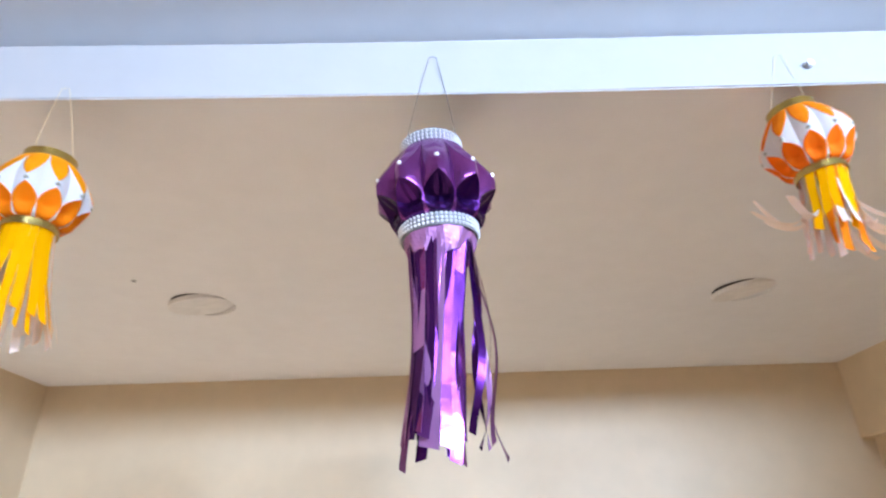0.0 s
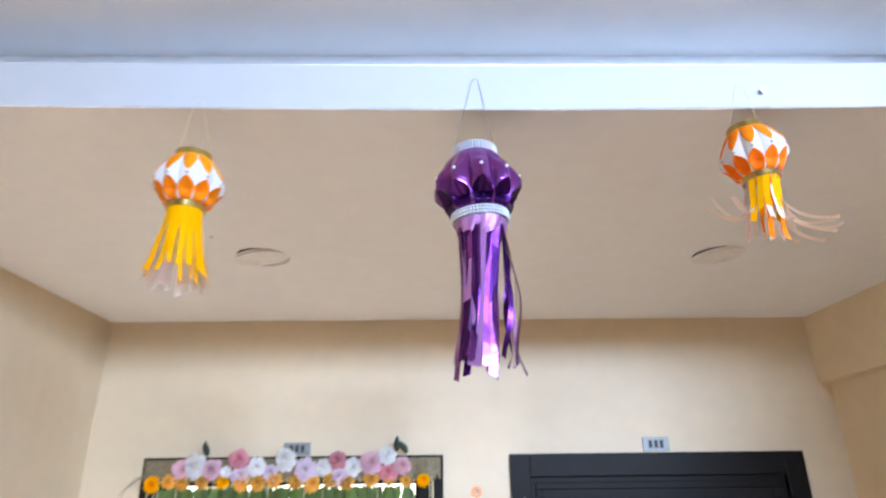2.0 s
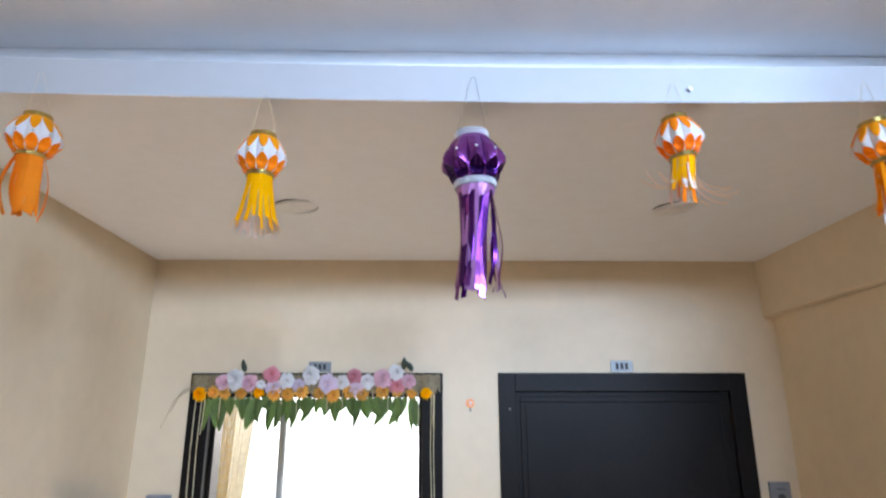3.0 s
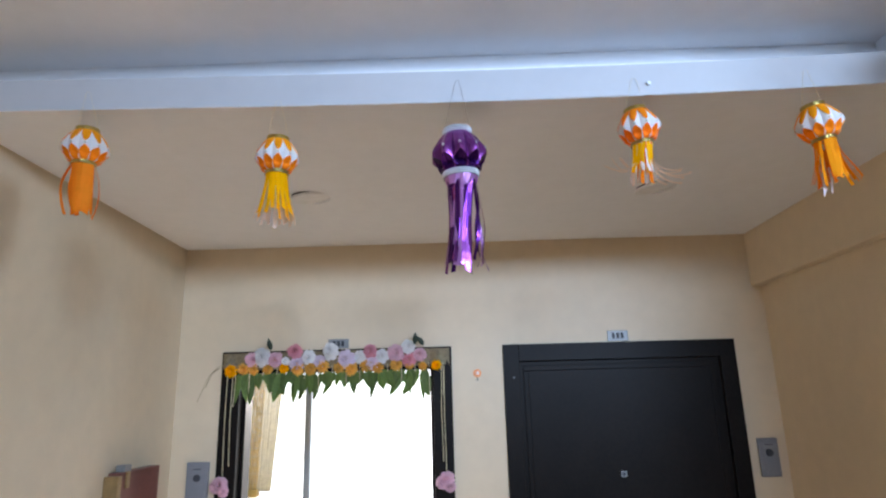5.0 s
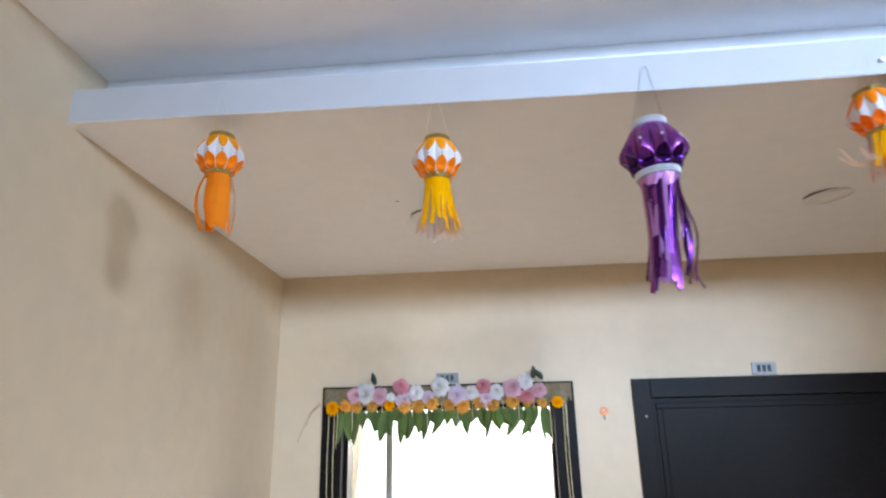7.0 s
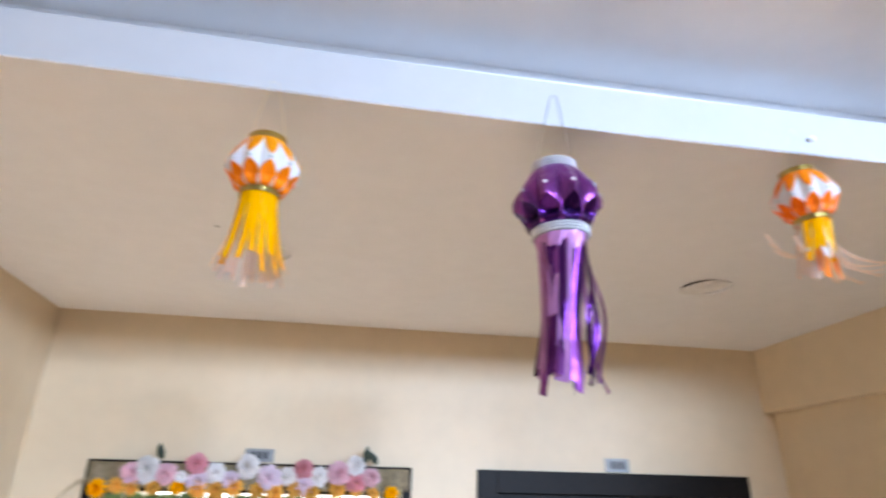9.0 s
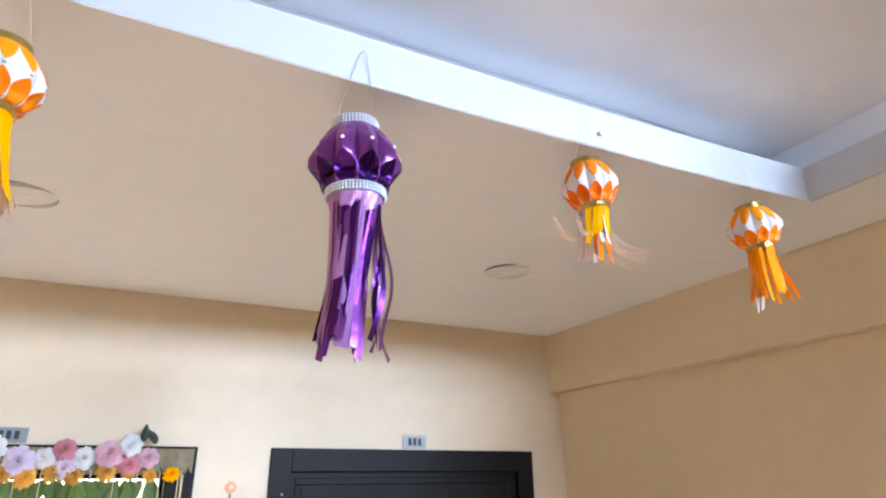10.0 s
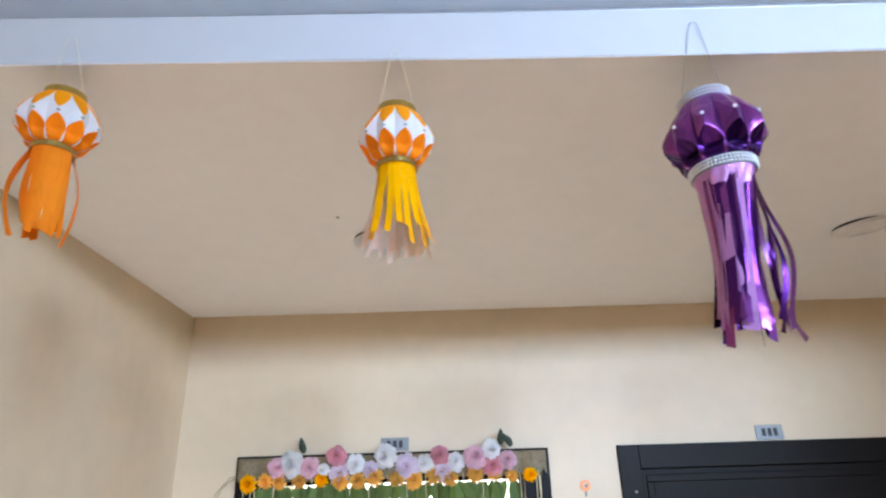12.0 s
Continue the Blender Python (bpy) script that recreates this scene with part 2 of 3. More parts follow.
def sagging_strip():
    """The front half metre of the lowered ceiling, bending down to its sagging edge."""
    xs = [LEFT + (FX + 0.014 - LEFT) * i / 40 for i in range(41)]
    us = [0, 0.03] + [k / 10 for k in range(1, 11)]
    rows = [[(x, FY + 0.0015 + 0.51 * u, SOFFIT - 0.0008 - 0.0027 * (1 - u) - sag(x) * (1 - u) ** 1.6) for u in us] + [(x, FY + 0.5115, SOFFIT + 0.001), (x, FY + 0.0015, SOFFIT + 0.001)] for x in xs]
    bm = grid(rows, close=True)
    bmesh.ops.recalc_face_normals(bm, faces=bm.faces)
    return bm


structure("ceiling_strip", sagging_strip(), CEIL, "gently sagging front strip of the lowered ceiling", "ceiling")


def fascia_front():
    xs = [LEFT + (FX - LEFT) * i / 40 for i in range(41)]
    bow = [0.0025 * noise.noise((x * 2.3, 0, 7)) for x in xs]
    loop = ((0, -0.002), (0, FTOP - SOFFIT), (0.014, FTOP - SOFFIT), (0.014, -0.002))
    rows = [[(x, FY + dy + b, SOFFIT + dz - sag(x)) for dy, dz in loop] for x, b in zip(xs, bow)]
    bm = grid(rows, close=True)
    bmesh.ops.recalc_face_normals(bm, faces=bm.faces)
    return bm


# light balance is put into the colours of edge and riser here
structure("ceiling_fascia", fascia_front(), FASCIA, "white front edge of the lowered ceiling, toned down against strong light", "ceiling edge")
structure("ceiling_fascia_side", boxes((FX, FX + 0.014, SOFFIT_END, FY + 0.014, SOFFIT - 0.002, FTOP), bevel=0.002), FASCIA, "white side edge of the lowered ceiling, toned down against strong light", "ceiling edge")
structure("ceiling_ledge", boxes((LEFT, RISER_X + 0.3, FY + 0.014, 0, FTOP - 0.012, FTOP - 0.002), (FX + 0.014, RISER_X + 0.3, SOFFIT_END, FY + 0.014, FTOP - 0.012, FTOP - 0.002)), LIFTEDWHITE, "white top of the lowered ceiling", "ceiling")
structure("ceiling_riser", boxes((LEFT, RISER_X, RISER, RISER + 0.05, FTOP - 0.002, UPPER), (RISER_X, RISER_X + 0.05, SOFFIT_END, RISER + 0.05, FTOP - 0.002, UPPER)), LIFTEDWHITE, "white upright strip above the lowered ceiling, colour lifted for missing daylight", "ceiling edge")

# ---- floor and the flat behind the open door ----
structure("floor", boxes((LEFT, FAR_RIGHT, -2.0, 0, -0.1, 0)), FLOOR, "beige polished tile lobby floor", "floor")
structure("floor_landing", boxes((LEFT, FAR_RIGHT, REAR, -2.0, -0.1, 0)), GRANITE, "unseen brown-grey granite stair landing floor, toned for bounced light", "floor")
FLAT_Y = 2.15
structure("floor_flat", boxes((-3.0, 1.0, 0.15, FLAT_Y, -0.1, 0)), FLOOR, "beige tile floor of the flat", "floor")
structure("ceiling_flat", boxes((-3.0, 1.0, 0.15, FLAT_Y, 2.7, 2.8)), CEIL, "white ceiling of the flat", "ceiling")
structure("wall_flat_west", boxes((-3.15, -3.0, 0.15, FLAT_Y, 0, 2.8)), WALL, "cream wall of the flat", "wall")
structure("wall_flat_east", boxes((1.0, 1.15, 0.15, FLAT_Y, 0, 2.8)), WALL, "cream wall of the flat", "wall")
structure("wall_flat_north", boxes((-3.15, -2.15, FLAT_Y, FLAT_Y + 0.15, 0, 2.8), (-2.15, 0.35, FLAT_Y, FLAT_Y + 0.15, 2.4, 2.8), (0.35, 1.15, FLAT_Y, FLAT_Y + 0.15, 0, 2.8)), WALL, "cream wall of the flat round the balcony window", "wall")

win = tagged(new("window_1"), "tall grey aluminium sliding balcony window", "window", kind="structure")
for x0, x1 in ((-2.15, -2.10), (-1.465, -1.415), (0.30, 0.35)):
    part("mullion", boxes((x0, x1, FLAT_Y + 0.03, FLAT_Y + 0.09, 0.05, 2.35), bevel=0.004), ALU, win)
for z0, z1 in ((0.0, 0.05), (2.35, 2.40)):
    part("rail", boxes((-2.15, 0.35, FLAT_Y + 0.03, FLAT_Y + 0.09, z0, z1), bevel=0.004), ALU, win)

DAY = bpy.data.materials.new("hazy_bright_day")
DAY.use_nodes = True
em = DAY.node_tree.nodes.new("ShaderNodeEmission")
em.inputs[0].default_value, em.inputs[1].default_value = (0.93, 0.97, 1.0, 1), 4.5
DAY.node_tree.links.new(em.outputs[0], DAY.node_tree.nodes["Material Output"].inputs["Surface"])
structure("backdrop", boxes((-9, 7, 7.0, 7.05, -1, 9)), DAY, "overexposed hazy white daylight outside", "backdrop")

# sheer curtain gathered to one side
SHEER = material("sheer_gold_curtain", (0.86, 0.78, 0.57), 0.7, vary=0.2, scale=30, fine=120, translucent=0.65)

# an open weave: part of the daylight passes straight through
sn, sl = SHEER.node_tree.nodes, SHEER.node_tree.links
weave, see = sn.new("ShaderNodeMixShader"), sn.new("ShaderNodeBsdfTransparent")
weave.inputs[0].default_value = 0.35
sl.new(sn["Material Output"].inputs["Surface"].links[0].from_socket, weave.inputs[1])
sl.new(see.outputs[0], weave.inputs[2])
sl.new(weave.outputs[0], sn["Material Output"].inputs["Surface"])


def curtain_sheet():
    rows = []
    for i in range(31):
        s = i / 30
        half = 0.075 * (1 - 0.35 * s ** 0.8)
        rows.append([(-1.805 - 0.025 * s + half * u, 2.05 + 0.018 * math.sin(u * 26 + 1.3 * s) * (0.5 + s), 2.33 - 1.1 * s) for u in (k / 30 * 2 - 1 for k in range(61))])
    return thicken(grid(rows), 0.001)


curtain = tagged(new("curtain"), "sheer golden curtain gathered beside the bright window", "curtain")
curtain.location = (-1.7, 2.05, 1.2)
back = Matrix.Translation((1.7, -2.05, -1.2))
part("cloth", curtain_sheet(), SHEER, curtain, smooth=True, at=back)
LATTICE = material("gold_lattice_thread", (0.62, 0.42, 0.12), 0.5, vary=0.1)
for k in range(16):
    sgn = 1 if k % 2 else -1
    pts = []
    for i in range(25):
        s = i / 24
        half = 0.072 * (1 - 0.35 * s ** 0.8)
        u = ((k / 16 + sgn * s * 1.1) % 2.0)
        u = 1 - abs(u - 1)
        pts.append((-1.805 - 0.025 * s + half * (2 * u - 1), 2.02, 2.32 - 1.08 * s))
    part("lattice_cord", tube(pts, 0.0022, 4), LATTICE, curtain, at=back)
part("tie_band", boxes((-1.885, -1.775, 2.01, 2.09, 1.19, 1.25), bevel=0.008), LATTICE, curtain, "gold tie band", at=back)
for bx in (-1.93, -1.42):
    part("bracket", boxes((bx - 0.008, bx + 0.008, 2.05, FLAT_Y + 0.03, 2.327, 2.343)), ALU, curtain, at=back)
part("hem_rod", tube([(-1.95, 2.05, 2.335), (-1.4, 2.05, 2.335)], 0.008, 10), ALU, curtain, "thin curtain rod", at=back)

# ---- doors ----
door1 = tagged(new("door_1"), "dark brown door frame standing open to bright daylight", "door", kind="structure")
for name, d in (("jamb", (D1L, D1L + 0.09, -0.012, 0.15, 0, DTOP)), ("jamb", (D1R - 0.09, D1R, -0.012, 0.15, 0, DTOP)), ("head", (D1L + 0.09, D1R - 0.09, -0.012, 0.15, DTOP - 0.085, DTOP))):
    part(name, boxes(d, bevel=0.004), DARKWOOD, door1)
for d in ((D1L + 0.09, D1L + 0.105, 0.05, 0.15, 0, DTOP - 0.1), (D1R - 0.105, D1R - 0.09, 0.05, 0.15, 0, DTOP - 0.1), (D1L + 0.09, D1R - 0.09, 0.05, 0.15, DTOP - 0.1, DTOP - 0.085)):
    part("door_stop", boxes(d, bevel=0.002), DARKWOOD, door1)

door2 = tagged(new("door_2"), "closed dark brown laminate flat door in its frame", "door", kind="structure")
for name, d in (("jamb", (D2L, D2L + 0.075, -0.012, 0.12, 0, DTOP)), ("jamb", (D2R - 0.075, D2R, -0.012, 0.12, 0, DTOP)), ("head", (D2L + 0.075, D2R - 0.075, -0.012, 0.12, DTOP - 0.08, DTOP))):
    part(name, boxes(d, bevel=0.002), DARKWOOD, door2)
leaf = part("door_leaf", boxes((D2L + 0.075, D2R - 0.075, 0.012, 0.06, 0, DTOP - 0.08)), DARKWOOD, door2)
for d in ((D2L + 0.095, D2R - 0.095, 0.009, 0.012, DTOP - 0.125, DTOP - 0.1), (D2L + 0.095, D2L + 0.12, 0.009, 0.012, 0.1, DTOP - 0.125), (D2R - 0.12, D2R - 0.095, 0.009, 0.012, 0.1, DTOP - 0.125)):
    part("moulding", boxes(d, bevel=0.003), DARKWOOD, leaf)
peep = part("peephole_plate", boxes((0.514, 0.541, 0.008, 0.012, 1.509, 1.536), bevel=0.002), PLATE, leaf, "small steel peephole plate")
part("lens", cylinder(0.008, 0.006, 0, 0.004, 16), BELLDARK, peep, at=pose(0.5275, 0.008, 1.5225, 90))
part("screw", cylinder(0.004, 0.004, 0, 0.003, 10), PLATE, door2, "bright screw head", at=pose(0.047, -0.012, 1.965, 90))


def number_plate(x0, x1, z0, z1, label):
    p = tagged(new("door_plate"), label, "door plate")
    p.location = ((x0 + x1) / 2, 0, z0)
    w, h = (x1 - x0) / 2, z1 - z0
    plate = part("plate", boxes((-w, w, -0.005, 0, 0, h), bevel=0.0015), PLATE, p)
    for k in (-1, 0, 1):
        part("bar", boxes((k * 0.021 - 0.0065, k * 0.021 + 0.0065, -0.0068, -0.005, h * 0.24, h * 0.78)), INK, plate, "dark printed bar")
    for s in (-1, 1):
        part("screw", cylinder(0.0025, 0.0025, 0, 0.002, 8), PLATE, plate, at=pose(s * (w - 0.006), -0.005, h / 2, 90))


number_plate(-0.837, -0.738, 2.124, 2.169, "small grey steel plate above the open door")
number_plate(0.505, 0.603, 2.124, 2.174, "small grey steel plate above the closed door")


def bell(x0, x1, z0, z1, label):
    p = tagged(new("doorbell"), label, "doorbell")
    p.location = ((x0 + x1) / 2, 0, z0)
    w, h = (x1 - x0) / 2, z1 - z0
    part("plate", boxes((-w, w, -0.018, 0, 0, h), bevel=0.004), BELL, p)
    rocker = part("rocker", boxes((-w * 0.72, w * 0.72, -0.0215, -0.018, h * 0.12, h * 0.88), bevel=0.0015), BELL, p)
    part("button", cylinder(0.017, 0.015, 0, 0.005, 24), BELLDARK, rocker, "dark round push button", at=pose(0, -0.0215, h * 0.62, 90))
    part("marking", boxes((-0.018, 0.018, -0.0222, -0.0215, h * 0.82, h * 0.84)), BELLDARK, rocker, "short dark bar")


bell(-1.475, -1.373, 1.44, 1.622, "grey doorbell switch plate beside the open door")
bell(1.14, 1.228, 1.498, 1.665, "grey doorbell switch plate beside the closed door")

STICKER = material("orange_sticker", (0.85, 0.30, 0.10), 0.5, vary=0.15, scale=80)
stk = tagged(new("wall_sticker"), "small round orange sticker on the wall between the doors", "sticker")
stk.location = (-0.125, 0, 1.99)
part("disc", cylinder(0.019, 0.019, 0, 0.002, 28), STICKER, stk, at=pose(0, 0, 0, 90))
part("centre", cylinder(0.008, 0.007, 0, 0.0015, 18), PALE, stk, "pale centre", at=pose(0.002, -0.002, 0.001, 90))
part("tail", boxes((-0.003, 0.003, -0.002, 0, -0.034, -0.019)), BELLDARK, stk, "short dark tail")

# wall cabinet with its brass edge
REDWOOD = material("reddish_brown_wood", (0.17, 0.055, 0.04), 0.45, vary=0.2, scale=8, fine=70, bump=0.1)
BRASS = material("worn_brass_edge", (0.30, 0.20, 0.09), 0.4, metal=0.5, vary=0.25, scale=25)
cab = tagged(new("wall_cabinet"), "reddish-brown wooden wall cabinet with a worn brass edge", "cabinet")
cab.location = (LEFT, -0.36, 1.1)
cabinet_body = part("body", boxes((0.0, 0.05, -0.16, 0.15, 0, 0.53), bevel=0.003), REDWOOD, cab)
part("edge_strip", boxes((0.0, 0.056, -0.19, -0.16, 0, 0.52), bevel=0.004), BRASS, cab, "worn brass edge strip")
part("clip", boxes((0.012, 0.05, -0.135, -0.085, 0.53, 0.556), bevel=0.005), PLATE, cabinet_body, "steel clip on the top")
part("catch", boxes((0.05, 0.058, -0.128, -0.104, 0.47, 0.53), bevel=0.002), BRASS, cabinet_body, "small brass catch")

# ---- round blanking discs in the lowered ceiling, one edge loose ----
DISC = material("cream_gypsum_disc", (0.75, 0.73, 0.71), 0.7, vary=0.08, scale=30, bump=0.2)
# shade of the gap beside each disc, given as a dark colour
GAPSHADE = material("dark_ceiling_void", (0.10, 0.09, 0.08), 0.9, vary=0.1)
for (cx, cy, r), spin in zip(HOLES, (222, 205)):
    d = tagged(new("ceiling_disc"), "round cream blanking disc hanging slightly loose in the ceiling", "ceiling cover", group="ceiling discs")
    d.location = (cx, cy, SOFFIT)
    part("disc", cylinder(r - 0.0006, r - 0.0004, -0.006, 0.004, 40), DISC, d, at=pose(0, 0, 0.001, 0, 0, spin) @ pose(0.003, 0, 0, 0, 9.5, 0))
    # added ring and lid close the hole; their dark colour is the gap's shade
    part("housing", ring(r + 0.004, r, 0.012, 0.05, 40), GAPSHADE, d, "added ring behind the disc, coloured dark as the gap's shade")
    part("lid", cylinder(r + 0.004, r + 0.004, 0.05, 0.054, 40), GAPSHADE, d)
dot = tagged(part("ceiling_screw", cylinder(0.005, 0.004, -0.002, 0.0, 12), BELL), "small grey screw cap in the ceiling", "screw")
dot.location = (-0.862, -0.893, SOFFIT)
PLUG = material("light_grey_plug", (0.80, 0.81, 0.84), 0.6, vary=0.1)
plug = tagged(new("wall_plug"), "small grey plug in the white ceiling edge", "wall plug")
plug.location = (0.293, FY, 2.648)
part("plug", cylinder(0.0045, 0.004, 0, 0.009, 12), PLUG, plug, at=pose(0, 0.002, 0, 90, 0, 8))
part("head", cylinder(0.0058, 0.0058, 0, 0.002, 12), PLUG, plug, at=pose(0, -0.006, 0, 90, 0, 8))


# ---- hanging lanterns ----
def body_radius(v, rt, rb, rm):
    return rt + (rb - rt) * v + (rm - (rt + rb) / 2) * math.sin(math.pi * v ** 1.04) ** (0.78 if v < 0.48 else 0.5 + 0.28 * max(0.0, 0.6 - v) / 0.12 if v < 0.6 else 0.5)


def pleated(v, u, n, k, P):
    """A point of the pleated bulb: v from top to bottom, u across one pleat (0 at its ridge)."""
    r = body_radius(v, P["rt"], P["rb"], P["rm"]) * (1 - P["pleat"] * abs(2 * u) ** 1.2 * math.sin(math.pi * v) ** 0.5)
    a = 2 * math.pi * (k + u) / n + P["spin"]
    return (r * math.cos(a), r * math.sin(a), P["h"] * (1 - v)), r, a


def low_w(v):
    if v <= 0.63:
        return 0.0
    return 0.492 * math.sin(math.pi / 2 * (v - 0.63) / 0.20) ** 0.95 if v < 0.83 else 0.492 - 0.10 * ((v - 0.83) / 0.17) ** 1.5


def top_w(v):
    return 0.492 * math.cos(math.pi / 2 * v / 0.53) ** 0.75 if v < 0.53 else 0.0


def bulb(P, body, upper, lower, parent, trims):
    n = P["n"]
    vs = sorted({i / 26 for i in range(27)} | {0.53, 0.63, 0.65, 0.67, 0.70, 1.0})
    bm = bmesh.new()
    for k in range(n):
        for side in (-1, 1):
            prev = None
            for v in vs:
                w = max(low_w(v), top_w(v))
                row = [bm.verts.new(pleated(v, side * (w + (0.5 - w) * c / 3), n, k, P)[0]) for c in range(4)]
                if prev:
                    for c in range(3):
                        bm.faces.new((prev[c], prev[c + 1], row[c + 1], row[c]))
                prev = row
    bmesh.ops.remove_doubles(bm, verts=bm.verts, dist=0.0002)
    bmesh.ops.recalc_face_normals(bm, faces=bm.faces)
    shell = part("shell", bm, body, parent)
    for k in range(n):
        for width, v0, v1, dep, mat, name in ((low_w, 0.63, 1.0, P["cup"], lower, "petal"), (top_w, 0.0, 0.53, P["cup"] * 0.25, upper, "top_petal")):
            rows = []
            for i in range(15):
                v = v0 + (v1 - v0) * i / 14
                w = max(width(v), 0.004)
                t = i / 14
                row = []
                for c in range(7):
                    u = w * (c / 3 - 1)
                    p, r, a = pleated(v, u, n, k, P)
                    inward = dep * (1 - (c / 3 - 1) ** 2) * min(t / P["fold"], (1 - t) / (1 - P["fold"]))
                    row.append((p[0] - inward * math.cos(a), p[1] - inward * math.sin(a), p[2]))
                rows.append(row)
            part(name, thicken(grid(rows), 0.0004), mat, parent, smooth=P["soft"])
        if trims:
            p, r, a = pleated(0.58 if P["soft"] else 0.45, 0.0, n, k, P)
            bm = bmesh.new()
            bmesh.ops.create_cone(bm, cap_ends=True, segments=8, radius1=P["gem"], radius2=P["gem"] * 0.5, depth=0.002)
            part("gem", bm, trims, shell, at=Matrix.Translation(p) @ pose(0, 0, 0, 0, 90, math.degrees(a)))


def strip_sheet(rng, length, width, r0, out, lift, twist, wave, squeeze=0.0):
    """One hanging strip with an outer and an inner face; x points outwards from the lantern."""
    outer, inner = [], []
    turn0 = rng.uniform(-0.3, 0.3)
    ph = rng.uniform(0, 6)
    n = 20
    for i in range(n + 1):
        s = i / n
        x = r0 + out * s ** 1.7 + squeeze * math.sin(math.pi * s) + wave * math.sin(ph + 7 * s) * s
        z = -length * s + lift * max(0, s - 0.55) ** 2 * 5
        y = wave * math.cos(ph * 1.7 + 5 * s) * s
        a = turn0 + twist * s ** 1.4
        w = width / 2 * (1 - 0.12 * s)
        slant = 0.002 * (1 if i == n else 0)
        for rows, back in ((outer, 0.0), (inner, 0.0004)):
            rows.append([(x + w * math.sin(a) * e - back * math.cos(a), y + w * math.cos(a) * e + back * math.sin(a), z - slant * e) for e in (-1, 0, 1)])
    bm = grid(outer)
    vs = [[bm.verts.new(p) for p in row] for row in inner]
    for r0_, r1_ in zip(vs, vs[1:]):
        for i in range(2):
            bm.faces.new((r0_[i + 1], r0_[i], r1_[i], r1_[i + 1])).material_index = 1
    return bm


def lantern(name, label, place, hang, tilt, P, tassels, seed, mats, thread):
    rng = random.Random(seed)
    root = tagged(new(name), label, "lantern", group="hanging paper lanterns")
    root.matrix_basis = pose(*place, *tilt)
    body, upper, lower, band, trims = mats
    bulb(P, body, upper, lower, root, trims)
    bh = P["band"]
    part("top_band", ring(P["rt"] + 0.0015, P["rt"] - 0.0005, P["h"] - 0.002, P["h"] + bh, 40), band, root)
    part("bottom_band", ring(P["rb"] + 0.0015, P["rb"] - 0.0005, -bh, 0.002, 40), band, root)
    for (mat, inside), count, length, width, out, lift, twist, wave, squeeze, a0, a1 in tassels:
        for k in range(count):
            ang = a0 + (a1 - a0) * (k + 0.5) / count + rng.uniform(-0.06, 0.06)
            sheet = strip_sheet(rng, length * rng.uniform(0.88, 1.06), width * rng.uniform(0.85, 1.1), (P["rb"] - 0.002 if P["soft"] else P["rb"] - 0.006), out * rng.uniform(0.6, 1.2), lift * rng.uniform(0.3, 1.2), twist * rng.uniform(-1, 1), wave, squeeze)
            me = mesh_of("tassel_strip", sheet, mat, True)
            me.materials.append(inside)
            part("tassel_strip", me, mat, root, at=pose(0, 0, -bh * 0.6, P.get("back", 0), P.get("plumb", 0), 0) @ pose(0, 0, 0, 0, 0, math.degrees(ang)))
    inv = root.matrix_basis.inverted()
    top = inv @ Vector(hang)
    for s in (-1, 1):
        end = Vector((s * P["rt"], 0, P["h"] + bh * 0.5))
        mid = top + Vector((s * 0.005, -0.001, -0.003))
        part("thread", tube([top, mid, (mid + end) / 2 + Vector((s * 0.001, 0, 0)), end], 0.0005 if thread is GREYTHREAD else 0.0004, 5), thread, root)
    return root


TAU = 2 * math.pi
PAPER = dict(n=11, rt=0.0275, rb=0.028, rm=0.057, h=0.084, pleat=0.13, cup=0.015, fold=0.52, band=0.009, spin=0.3, soft=True, gem=0.0028)
STAR = material("silver_star_sticker", (0.45, 0.42, 0.34), 0.3, metal=0.7, vary=0.2, fine=200)
KIT = (WHITE, AMBER, ORANGE, GOLD, STAR)
REDDISH = material("red_orange_paper", (1.0, 0.19, 0.004), 0.75, vary=0.06, scale=20, translucent=0.2, island=0.06, spec=0.2)
RED_KIT = (WHITE, ORANGE, REDDISH, GOLD, STAR)
LANTERN_Y = -1.500
lantern("paper_lantern", "orange and white paper lantern with broad orange tassel strips", (-1.172, LANTERN_Y, 2.479), (-1.177, FY - 0.004, 2.676), (0, 0, 0), dict(PAPER, spin=0.1, plumb=-2), [
    ((DEEP, DEEP), 3, 0.134, 0.0125, 0.006, 0, 0.2, 0.0012, 0.019, 3.3, 4.1), ((DEEP, DEEP), 11, 0.132, 0.0115, 0.0, 0, 0.3, 0.0025, 0.004, -2.05, 0.05),
    ((DEEP, PALE), 3, 0.138, 0.008, 0.001, 0, 0.4, 0.0015, 0.015, 0.2, 1.0), ((DEEP, DEEP), 5, 0.128, 0.012, 0.0, 0, 0.3, 0.002, 0.004, 1.2, 2.8)], 11, KIT, THREAD)
lantern("paper_lantern", "orange and white paper lantern with yellow strips, pale inside", (-0.671, LANTERN_Y, 2.437), (-0.672, FY - 0.004, 2.634), (0, 0, 0), dict(PAPER, spin=0.45, rm=0.055), [
    ((YELLOW, PALE), 19, 0.116, 0.0112, 0.021, 0, 0.3, 0.0015, 0, 0, TAU), ((YELLOW, PALE), 5, 0.128, 0.0065, 0.030, 0, 0.5, 0.002, 0, -1.2, 0.4), ((PALE, PALE), 9, 0.128, 0.0095, 0.025, 0, 0.35, 0.0015, 0, 0.2, 2.94)], 12, KIT, THREAD)
